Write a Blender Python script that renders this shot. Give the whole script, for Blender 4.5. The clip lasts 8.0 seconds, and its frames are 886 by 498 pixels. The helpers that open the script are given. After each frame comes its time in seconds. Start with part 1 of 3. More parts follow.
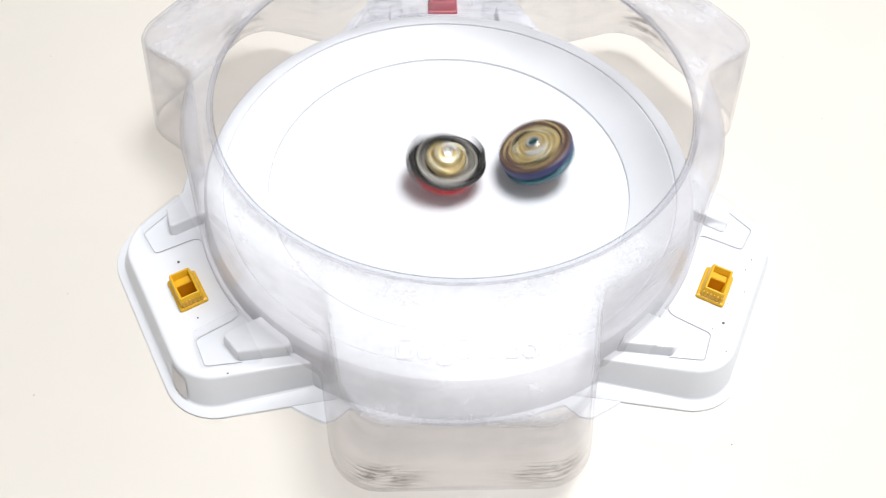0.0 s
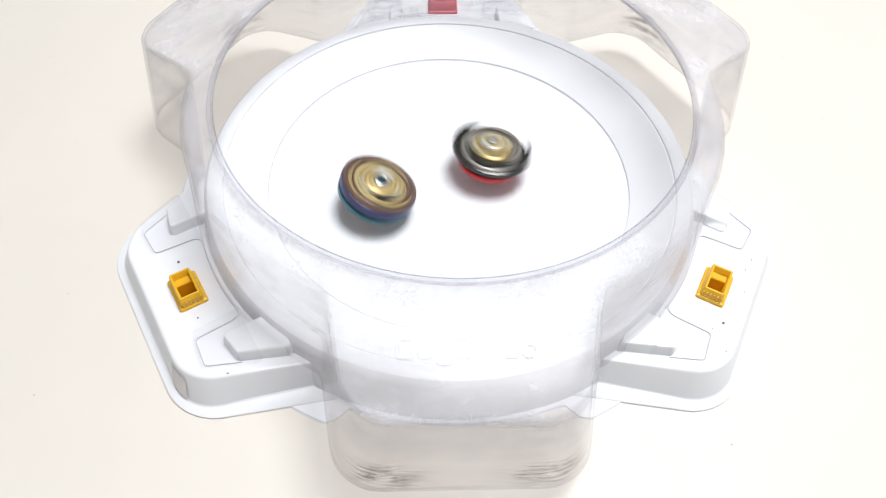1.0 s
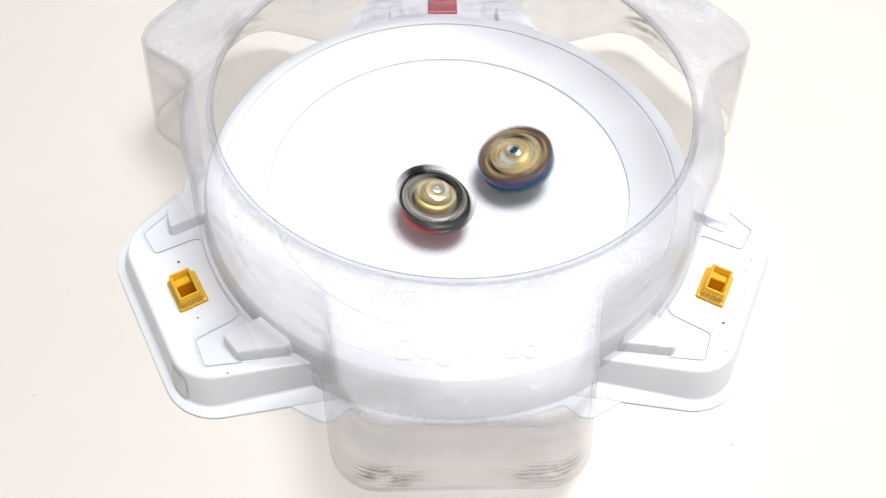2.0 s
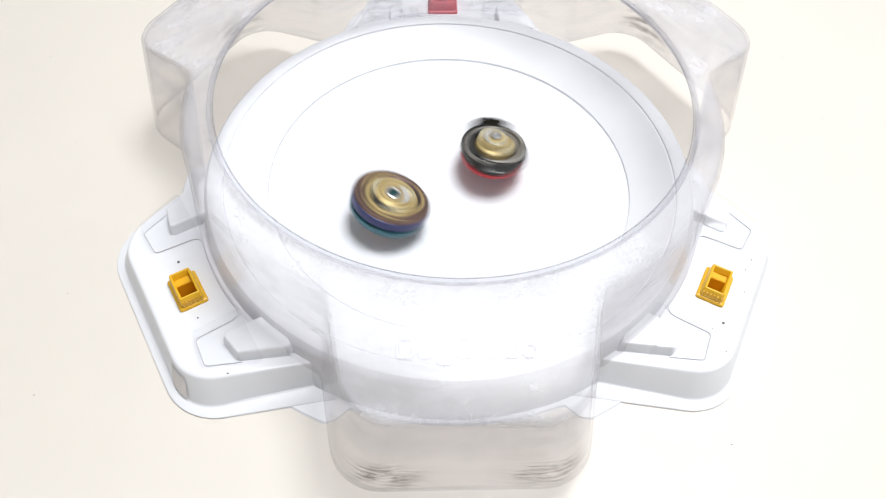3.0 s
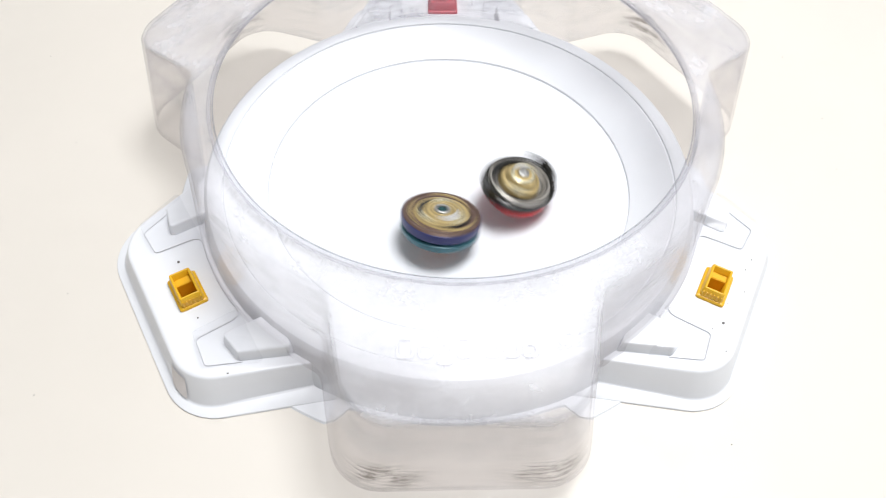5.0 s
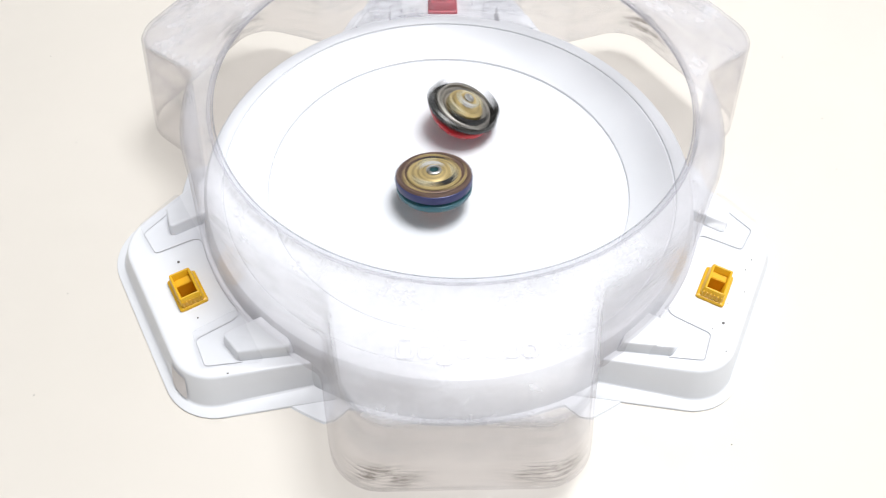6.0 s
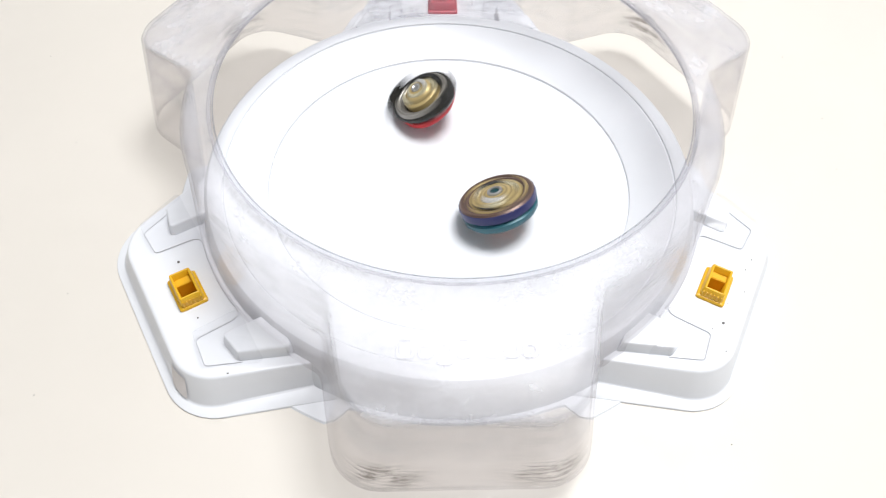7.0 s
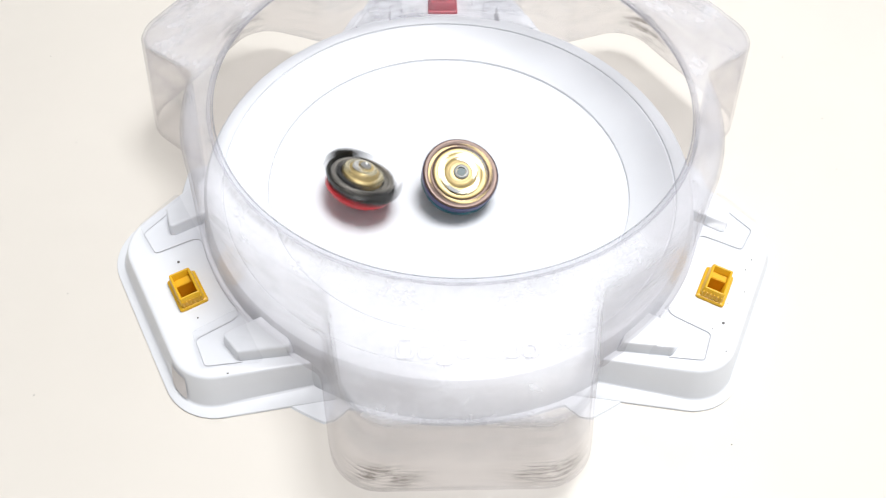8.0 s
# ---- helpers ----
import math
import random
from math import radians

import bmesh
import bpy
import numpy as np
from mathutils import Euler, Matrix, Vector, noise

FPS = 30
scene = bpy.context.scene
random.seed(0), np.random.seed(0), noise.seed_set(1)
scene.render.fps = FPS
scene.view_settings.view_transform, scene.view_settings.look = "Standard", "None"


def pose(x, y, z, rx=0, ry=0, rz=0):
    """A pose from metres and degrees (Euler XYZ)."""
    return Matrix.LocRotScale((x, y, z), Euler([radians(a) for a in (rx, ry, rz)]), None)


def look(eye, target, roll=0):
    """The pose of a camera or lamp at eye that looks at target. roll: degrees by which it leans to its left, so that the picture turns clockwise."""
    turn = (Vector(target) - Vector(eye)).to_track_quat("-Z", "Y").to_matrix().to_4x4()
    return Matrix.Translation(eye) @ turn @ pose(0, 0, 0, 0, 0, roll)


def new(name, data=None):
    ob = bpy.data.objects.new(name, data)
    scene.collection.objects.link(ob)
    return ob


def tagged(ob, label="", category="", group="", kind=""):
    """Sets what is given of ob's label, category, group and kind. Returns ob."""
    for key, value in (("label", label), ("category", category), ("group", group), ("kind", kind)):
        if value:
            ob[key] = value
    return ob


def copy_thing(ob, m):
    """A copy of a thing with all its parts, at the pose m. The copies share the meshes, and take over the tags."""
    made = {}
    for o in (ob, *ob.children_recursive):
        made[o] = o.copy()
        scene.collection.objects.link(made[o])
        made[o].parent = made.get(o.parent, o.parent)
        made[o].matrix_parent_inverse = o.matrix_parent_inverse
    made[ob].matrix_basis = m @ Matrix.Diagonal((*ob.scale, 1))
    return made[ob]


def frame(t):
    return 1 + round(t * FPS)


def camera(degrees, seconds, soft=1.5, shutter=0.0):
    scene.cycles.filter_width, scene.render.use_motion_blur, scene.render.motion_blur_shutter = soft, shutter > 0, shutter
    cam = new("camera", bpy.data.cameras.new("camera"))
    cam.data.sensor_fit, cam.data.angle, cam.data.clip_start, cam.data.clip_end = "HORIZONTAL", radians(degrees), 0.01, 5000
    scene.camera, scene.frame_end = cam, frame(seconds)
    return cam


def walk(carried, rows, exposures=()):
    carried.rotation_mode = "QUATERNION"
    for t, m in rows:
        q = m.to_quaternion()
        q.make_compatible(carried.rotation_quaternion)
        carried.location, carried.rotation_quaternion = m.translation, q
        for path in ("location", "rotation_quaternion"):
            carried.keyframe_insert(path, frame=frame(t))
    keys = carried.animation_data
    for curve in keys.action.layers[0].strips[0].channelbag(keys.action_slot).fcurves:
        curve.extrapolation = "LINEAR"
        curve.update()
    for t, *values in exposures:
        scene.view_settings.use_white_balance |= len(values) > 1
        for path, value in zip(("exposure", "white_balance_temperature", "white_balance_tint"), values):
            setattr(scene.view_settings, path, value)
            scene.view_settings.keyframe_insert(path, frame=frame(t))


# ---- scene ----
cam = camera(63.83, 8.0, soft=1.1, shutter=0.6)
EYE = (-0.0220, -0.3166, 0.3718)
AIM = (-0.00374, -0.02348, -0.03286)
walk(cam, [(0.0, look(EYE, AIM, 2.52)), (8.0, look(EYE, AIM, 2.52))], exposures=[(0.0, -0.14), (8.0, -0.14)])

# ---- light: a bright room lit by one broad ceiling panel, with an added side fill ----
world = bpy.data.worlds.new("room_air")
scene.world = world
world.use_nodes = True
world.node_tree.nodes["Background"].inputs["Color"].default_value = (0.93, 0.95, 1.0, 1)
world.node_tree.nodes["Background"].inputs["Strength"].default_value = 0.3

panel = bpy.data.lights.new("ceiling_panel", "AREA")
panel.shape, panel.size, panel.size_y = "RECTANGLE", 0.65, 0.65
panel.energy, panel.color = 37.5, (0.97, 0.985, 1.0)
new("ceiling_panel", panel).matrix_world = look((0.31, 0.10, 1.66), (0.18, 0.04, 0))

# fill lamp added at the right to soften shadows; no window is in view
side_fill = bpy.data.lights.new("east_fill", "AREA")
side_fill.shape, side_fill.size, side_fill.size_y = "RECTANGLE", 1.5, 1.1
side_fill.energy, side_fill.color = 6.5, (0.93, 0.97, 1.0)
new("east_fill", side_fill).matrix_world = look((1.93, 0.0, 0.70), (0, 0, 0.70))


# ---- materials ----
def nodes_of(name):
    m = bpy.data.materials.new(name)
    m.use_nodes = True
    t = m.node_tree
    return m, t, t.nodes["Principled BSDF"]


def noise_node(t, scale, detail=4.0, stretch=None, rough=0.55):
    n = t.nodes.new("ShaderNodeTexNoise")
    n.inputs["Scale"].default_value, n.inputs["Detail"].default_value, n.inputs["Roughness"].default_value = scale, detail, rough
    c = t.nodes.new("ShaderNodeTexCoord")
    mp = t.nodes.new("ShaderNodeMapping")
    mp.inputs["Scale"].default_value = stretch or (1, 1, 1)
    t.links.new(c.outputs["Object"], mp.inputs["Vector"])
    t.links.new(mp.outputs["Vector"], n.inputs["Vector"])
    return n


def ramp_node(t, source, stops):
    r = t.nodes.new("ShaderNodeValToRGB")
    e = r.color_ramp.elements
    while len(e) < len(stops):
        e.new(0.5)
    for k, (pos, col) in zip(e, stops):
        k.position, k.color = pos, (*col, 1) if len(col) == 3 else col
    t.links.new(source, r.inputs["Fac"])
    return r


def bump_node(t, b, source, strength, distance=0.001):
    u = t.nodes.new("ShaderNodeBump")
    u.inputs["Strength"].default_value, u.inputs["Distance"].default_value = strength, distance
    t.links.new(source, u.inputs["Height"])
    t.links.new(u.outputs["Normal"], b.inputs["Normal"])


def plastic(name, col, rough=0.35, metal=0.0, vary=0.12, scale=60.0, bump=0.05, coat=0.0):
    m, t, b = nodes_of(name)
    n = noise_node(t, scale)
    lo = tuple(c * (1 - vary) for c in col)
    r = ramp_node(t, n.outputs["Fac"], [(0.3, lo), (0.7, col)])
    t.links.new(r.outputs["Color"], b.inputs["Base Color"])
    fine = noise_node(t, scale * 12, 3.0)
    rr = ramp_node(t, fine.outputs["Fac"], [(0.3, (rough * 0.8,) * 3), (0.75, (min(1, rough * 1.25),) * 3)])
    t.links.new(rr.outputs["Color"], b.inputs["Roughness"])
    bump_node(t, b, fine.outputs["Fac"], bump, 0.0004)
    b.inputs["Metallic"].default_value = metal
    b.inputs["Coat Weight"].default_value = coat
    return m


def ringed(m, scale, depth, bump):
    """Adds fine turned rings round the object's z axis to a material."""
    t = m.node_tree
    b = t.nodes["Principled BSDF"]
    c = t.nodes.new("ShaderNodeTexCoord")
    w = t.nodes.new("ShaderNodeTexWave")
    w.wave_type, w.rings_direction = "RINGS", "Z"
    w.inputs["Scale"].default_value, w.inputs["Distortion"].default_value = scale, 9.0
    w.inputs["Detail"].default_value, w.inputs["Detail Scale"].default_value = 3.0, 0.6
    t.links.new(c.outputs["Object"], w.inputs["Vector"])
    r = ramp_node(t, w.outputs["Fac"], [(0.05, (1 - depth,) * 3), (0.45, (1.0,) * 3), (0.9, (1.0 + depth * 0.5,) * 3)])
    mix = t.nodes.new("ShaderNodeMix")
    mix.data_type, mix.blend_type = "RGBA", "MULTIPLY"
    mix.inputs["Factor"].default_value = 1.0
    old = b.inputs["Base Color"].links[0].from_socket
    t.links.new(old, mix.inputs["A"])
    t.links.new(r.outputs["Color"], mix.inputs["B"])
    t.links.new(mix.outputs["Result"], b.inputs["Base Color"])
    bump_node(t, b, w.outputs["Fac"], bump, 0.0004)
    return m


def clear_plastic(name, tint, haze, haze_scale=(1, 1, 1), dirt=0.0, gloss=1.0):
    """Thin clear polycarbonate: straight-through light, gloss at grazing angles, scuffs and a painted pale sheen as
    white haze, brown dirt.
    """
    m, t, b = nodes_of(name)
    t.nodes.remove(b)
    out = t.nodes["Material Output"]
    tr = t.nodes.new("ShaderNodeBsdfTransparent")
    tr.inputs["Color"].default_value = (*tint, 1)
    df = t.nodes.new("ShaderNodeBsdfDiffuse")
    df.inputs["Color"].default_value = (0.76, 0.765, 0.80, 1)
    gl = t.nodes.new("ShaderNodeBsdfGlossy")
    gl.inputs["Roughness"].default_value = 0.16
    # scuffs, with a pale sheen painted into the same haze
    n1 = noise_node(t, 48.0, 5.0, haze_scale, 0.68)
    r1 = ramp_node(t, n1.outputs["Fac"], [(0.36, (haze * 0.65,) * 3), (0.56, (haze,) * 3), (0.74, (min(1, haze * 1.9),) * 3)])
    mixh = t.nodes.new("ShaderNodeMixShader")
    haze_fac = r1.outputs["Color"]
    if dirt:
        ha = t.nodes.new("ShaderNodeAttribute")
        ha.attribute_name = "haze_weight"
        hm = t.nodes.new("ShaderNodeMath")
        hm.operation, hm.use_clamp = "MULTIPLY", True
        t.links.new(haze_fac, hm.inputs[0])
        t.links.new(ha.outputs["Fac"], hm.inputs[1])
        haze_fac = hm.outputs[0]
        # long pale streaks, stronger where the haze weight is high
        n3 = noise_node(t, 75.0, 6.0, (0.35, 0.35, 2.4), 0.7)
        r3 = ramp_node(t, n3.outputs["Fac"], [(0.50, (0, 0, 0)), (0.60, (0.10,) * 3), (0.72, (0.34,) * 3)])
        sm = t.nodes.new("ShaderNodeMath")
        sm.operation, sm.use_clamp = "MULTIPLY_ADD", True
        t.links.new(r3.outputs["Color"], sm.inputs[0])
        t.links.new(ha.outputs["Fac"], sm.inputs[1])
        t.links.new(haze_fac, sm.inputs[2])
        haze_fac = sm.outputs[0]
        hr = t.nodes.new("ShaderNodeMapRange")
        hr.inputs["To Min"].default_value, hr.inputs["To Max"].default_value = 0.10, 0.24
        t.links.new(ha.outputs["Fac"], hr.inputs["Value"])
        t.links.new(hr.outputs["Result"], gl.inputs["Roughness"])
    t.links.new(haze_fac, mixh.inputs["Fac"])
    t.links.new(tr.outputs[0], mixh.inputs[1])
    t.links.new(df.outputs[0], mixh.inputs[2])
    last = mixh
    if dirt:
        dd = t.nodes.new("ShaderNodeBsdfDiffuse")
        dd.inputs["Color"].default_value = (0.20, 0.15, 0.105, 1)
        at = t.nodes.new("ShaderNodeAttribute")
        at.attribute_name = "scuff"
        n2 = noise_node(t, 130.0, 8.0, (0.45, 0.45, 2.2), 0.75)
        r2 = ramp_node(t, n2.outputs["Fac"], [(0.47, (0, 0, 0)), (0.53, (dirt * 0.35,) * 3), (0.64, (dirt,) * 3)])
        mul = t.nodes.new("ShaderNodeMath")
        mul.operation = "MULTIPLY"
        t.links.new(r2.outputs["Color"], mul.inputs[0])
        t.links.new(at.outputs["Fac"], mul.inputs[1])
        mixd = t.nodes.new("ShaderNodeMixShader")
        t.links.new(mul.outputs[0], mixd.inputs["Fac"])
        t.links.new(last.outputs[0], mixd.inputs[1])
        t.links.new(dd.outputs[0], mixd.inputs[2])
        last = mixd
        # grey mixed into the colour for the dark lines that clear edges refract
        we = t.nodes.new("ShaderNodeBsdfDiffuse")
        we.inputs["Color"].default_value = (0.42, 0.42, 0.44, 1)
        wa = t.nodes.new("ShaderNodeAttribute")
        wa.attribute_name = "edge_shade"
        mixw = t.nodes.new("ShaderNodeMixShader")
        t.links.new(wa.outputs["Fac"], mixw.inputs["Fac"])
        t.links.new(last.outputs[0], mixw.inputs[1])
        t.links.new(we.outputs[0], mixw.inputs[2])
        last = mixw
    lw = t.nodes.new("ShaderNodeLayerWeight")
    lw.inputs["Blend"].default_value = 0.5
    pw = t.nodes.new("ShaderNodeMath")
    pw.operation, pw.inputs[1].default_value = "POWER", 5.0
    t.links.new(lw.outputs["Facing"], pw.inputs[0])
    ma = t.nodes.new("ShaderNodeMath")
    ma.operation, ma.use_clamp = "MULTIPLY_ADD", True
    ma.inputs[1].default_value, ma.inputs[2].default_value = 0.5 * gloss, 0.035 * gloss
    t.links.new(pw.outputs[0], ma.inputs[0])
    shine = ma.outputs[0]
    if dirt:
        # hazy plastic loses its shine
        dull = t.nodes.new("ShaderNodeMapRange")
        dull.inputs["To Min"].default_value, dull.inputs["To Max"].default_value = 1.0, 0.25
        t.links.new(ha.outputs["Fac"], dull.inputs["Value"])
        dm = t.nodes.new("ShaderNodeMath")
        dm.operation = "MULTIPLY"
        t.links.new(shine, dm.inputs[0])
        t.links.new(dull.outputs["Result"], dm.inputs[1])
        shine = dm.outputs[0]
    mixg = t.nodes.new("ShaderNodeMixShader")
    t.links.new(shine, mixg.inputs["Fac"])
    t.links.new(last.outputs[0], mixg.inputs[1])
    t.links.new(gl.outputs[0], mixg.inputs[2])
    t.links.new(mixg.outputs[0], out.inputs["Surface"])
    bu = t.nodes.new("ShaderNodeBump")
    bu.inputs["Strength"].default_value, bu.inputs["Distance"].default_value = 0.06, 0.001
    t.links.new(n1.outputs["Fac"], bu.inputs["Height"])
    t.links.new(bu.outputs["Normal"], gl.inputs["Normal"])
    return m


WHITE = plastic("white_plastic", (0.775, 0.787, 0.82), 0.38, vary=0.03, scale=35, bump=0.03)
TABLE = plastic("cream_tabletop", (0.712, 0.668, 0.610), 0.5, vary=0.04, scale=4, bump=0.04)
WALL = plastic("wall_paint", (0.84, 0.84, 0.84), 0.8, vary=0.05, scale=3, bump=0.1)
FLOOR = plastic("floor_boards", (0.42, 0.37, 0.31), 0.5, vary=0.3, scale=5, bump=0.1)
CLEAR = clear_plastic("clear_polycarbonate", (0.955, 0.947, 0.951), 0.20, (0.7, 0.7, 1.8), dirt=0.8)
CLEAR_RIM = clear_plastic("clear_rim", (0.93, 0.93, 0.945), 0.05, (1, 1, 1), gloss=1.0)
CLEAR_TAB = clear_plastic("clear_tab", (0.985, 0.985, 0.99), 0.04, gloss=0.7)
CLEAR_EDGE = clear_plastic("clear_edge", (0.82, 0.82, 0.84), 0.10, gloss=0.6)
CLEAR_EMBLEM = clear_plastic("clear_emblem", (0.95, 0.95, 0.96), 0.10)
YELLOW = plastic("yellow_plastic", (0.78, 0.44, 0.015), 0.35, vary=0.1, scale=120, bump=0.05)
RED = plastic("red_plastic", (0.62, 0.06, 0.09), 0.35, vary=0.1, scale=120)
GOLD = ringed(plastic("gold_metal", (0.55, 0.42, 0.19), 0.42, 0.45, vary=0.35, scale=150), 95.0, 0.26, 0.12)
PALE_GOLD = ringed(plastic("pale_gold_metal", (0.74, 0.67, 0.46), 0.28, 0.55, vary=0.35, scale=150), 120.0, 0.22, 0.12)
BROWN_GOLD = ringed(plastic("bronze_metal", (0.165, 0.104, 0.082), 0.4, 0.35, vary=0.35, scale=120), 90.0, 0.35, 0.15)
BLUE = plastic("blue_plastic", (0.036, 0.040, 0.145), 0.35, 0.2, vary=0.3, scale=120)
TEAL = plastic("teal_plastic", (0.022, 0.135, 0.175), 0.35, 0.1, vary=0.3, scale=120)
DARK_TEAL = plastic("dark_teal_plastic", (0.004, 0.045, 0.05), 0.4, vary=0.2, scale=120)
ORANGE = plastic("orange_plastic", (0.75, 0.20, 0.03), 0.35, vary=0.1, scale=150)
SILVER = plastic("silver_metal", (0.52, 0.52, 0.51), 0.38, 0.9, vary=0.2, scale=150)
STEEL = ringed(plastic("grey_steel", (0.35, 0.33, 0.30), 0.4, 0.5, vary=0.4, scale=120), 110.0, 0.35, 0.15)
PALE_STEEL = plastic("pale_steel", (0.70, 0.69, 0.66), 0.3, 0.5, vary=0.25, scale=150)
BLACK = plastic("black_plastic", (0.018, 0.018, 0.018), 0.3, vary=0.3, scale=120)
CHARCOAL = ringed(plastic("charcoal_plastic", (0.024, 0.023, 0.020), 0.24, 0.0, vary=0.4, scale=120), 90.0, 0.4, 0.25)
BRIGHT_RED = plastic("bright_red_plastic", (0.60, 0.016, 0.022), 0.3, vary=0.12, scale=120)
DUST = plastic("grey_dust", (0.13, 0.12, 0.115), 0.9)
SCUFF = plastic("grey_scuff", (0.34, 0.34, 0.35), 0.8)
LABEL = plastic("pale_label", (0.76, 0.72, 0.71), 0.6)
EDGE = plastic("grey_edge", (0.62, 0.62, 0.65), 0.5)
SCRATCH = plastic("pale_scratch", (0.56, 0.56, 0.58), 0.6)


# ---- mesh helpers ----
def part(name, bm, material, parent=None, label="", smooth=True, angle=38.0):
    me = bpy.data.meshes.new(name)
    bmesh.ops.recalc_face_normals(bm, faces=bm.faces)
    for f in bm.faces:
        f.smooth = smooth
    if smooth:
        for e in bm.edges:
            e.smooth = len(e.link_faces) == 2 and e.calc_face_angle(0.0) < radians(angle)
    bm.to_mesh(me)
    bm.free()
    me.materials.append(material)
    ob = new(name, me)
    ob.parent = parent
    return tagged(ob, label) if label else ob


def empty(name, label, category, group="", kind=""):
    ob = new(name)
    ob.empty_display_size = 0.02
    return tagged(ob, label, category, group, kind)


def lathe(profile, n=96, wobble=None, closed=False):
    """A surface of revolution of (r, z) points round z; wobble(a, i) scales r."""
    bm = bmesh.new()
    rings = []
    for i, (r, z) in enumerate(profile):
        if r < 1e-6:
            rings.append([bm.verts.new((0, 0, z))])
        else:
            rings.append([bm.verts.new((r * k * math.cos(a), r * k * math.sin(a), z))
                          for a in (2 * math.pi * j / n for j in range(n)) for k in ((wobble(a, i) if wobble else 1.0),)])
    pairs = list(zip(rings, rings[1:])) + ([(rings[-1], rings[0])] if closed else [])
    for p, q in pairs:
        for j in range(n):
            k = (j + 1) % n
            if len(p) == 1 and len(q) == 1:
                continue
            if len(p) == 1:
                bm.faces.new((p[0], q[j], q[k]))
            elif len(q) == 1:
                bm.faces.new((p[j], q[0], p[k]))
            else:
                bm.faces.new((p[j], q[j], q[k], p[k]))
    return bm


def rounded(points, radii, steps=10):
    """A closed outline with rounded corners, counter-clockwise."""
    out = []
    for i, (p, rad) in enumerate(zip(points, radii)):
        p = Vector(p)
        a, b = Vector(points[i - 1]), Vector(points[(i + 1) % len(points)])
        if rad <= 0:
            out.append(p)
            continue
        da, db = (a - p).normalized(), (b - p).normalized()
        half = math.acos(max(-1, min(1, da.dot(db)))) / 2
        c = p + (da + db).normalized() * (rad / math.sin(half))
        s = p + da * (rad / math.tan(half)) - c
        e = p + db * (rad / math.tan(half)) - c
        turn = math.atan2(s.x * e.y - s.y * e.x, s.dot(e))
        for k in range(steps + 1):
            w = turn * k / steps
            out.append(c + Vector((s.x * math.cos(w) - s.y * math.sin(w), s.x * math.sin(w) + s.y * math.cos(w))))
    return out


def offset(outline, dist):
    out, n = [], len(outline)
    for i in range(n):
        d1 = (outline[i] - outline[i - 1])
        d2 = (outline[(i + 1) % n] - outline[i])
        n1, n2 = Vector((d1.y, -d1.x)), Vector((d2.y, -d2.x))
        m = (n1.normalized() if n1.length else n1) + (n2.normalized() if n2.length else n2)
        m = m.normalized()
        out.append(outline[i] + m * dist)
    return out


def lofted(outline, levels, cap_bottom=True, cap_top=True):
    """Stacks offset copies of an outline: levels of (offset, z), from the top down."""
    bm = bmesh.new()
    rings = [[bm.verts.new((p.x, p.y, z)) for p in offset(outline, o)] for o, z in levels]
    n = len(outline)
    for p, q in zip(rings, rings[1:]):
        for j in range(n):
            k = (j + 1) % n
            bm.faces.new((p[j], q[j], q[k], p[k]))
    if cap_top:
        bm.faces.new(rings[0])
    if cap_bottom:
        bm.faces.new(rings[-1])
    return bm


def stacked(rings, cap_bottom=True):
    """Joins outlines of equal length at their heights, from the top down."""
    bm = bmesh.new()
    made = [[bm.verts.new((p.x, p.y, z)) for p in o] for o, z in rings]
    n = len(made[0])
    for p, q in zip(made, made[1:]):
        for j in range(n):
            k = (j + 1) % n
            bm.faces.new((p[j], q[j], q[k], p[k]))
    if cap_bottom:
        bm.faces.new(made[-1])
    return bm


def box(bm, x0, x1, y0, y1, z0, z1, bevel=0.0, taper=0.0):
    made = bmesh.ops.create_cube(bm, size=1.0)
    for v in made["verts"]:
        top = v.co.z > 0
        k = taper if top else 0.0
        v.co = Vector(((x0 + k) if v.co.x < 0 else (x1 - k), (y0 + k) if v.co.y < 0 else (y1 - k), z1 if top else z0))
    if bevel:
        es = list({e for v in made["verts"] for e in v.link_edges})
        bmesh.ops.bevel(bm, geom=es, offset=bevel, segments=2, affect="EDGES", clamp_overlap=True)
    return bm


# ---- the table, and an unseen room added around it ----
def slab(name, x0, x1, y0, y1, z0, z1, mat, label, category, bevel=0.0):
    ob = part(name, box(bmesh.new(), x0, x1, y0, y1, z0, z1, bevel), mat, None, "", bevel > 0)
    return tagged(ob, label, category, kind="structure")


slab("ground", -1.2, 1.2, -0.9, 0.9, -0.03, 0.0, TABLE, "smooth cream tabletop with fine grey specks", "tabletop", 0.003)
# floor, ceiling and walls are out of view, added for bounce light and reflections
slab("floor", -1.9, 1.9, -1.9, 1.9, -0.80, -0.75, FLOOR, "unseen brown floor under the table", "floor")
slab("ceiling", -1.9, 1.9, -1.9, 1.9, 1.75, 1.80, WALL, "unseen plain white ceiling", "ceiling")
slab("wall_north", -1.9, 1.9, 1.9, 2.0, -0.75, 1.75, WALL, "unseen plain off-white wall", "wall")
slab("wall_south", -1.9, 1.9, -2.0, -1.9, -0.75, 1.75, WALL, "unseen plain off-white wall", "wall")
# the opening is made up, to hold the added fill lamp
bm = bmesh.new()
for y0, y1, z0, z1 in ((-2.0, -0.75, -0.75, 1.75), (0.75, 2.0, -0.75, 1.75), (-0.75, 0.75, -0.75, 0.15), (-0.75, 0.75, 1.25, 1.75)):
    box(bm, 1.9, 2.0, y0, y1, z0, z1)
tagged(part("wall_east", bm, WALL, None, "", False), "unseen off-white wall with an added opening for the fill lamp", "wall", kind="structure")
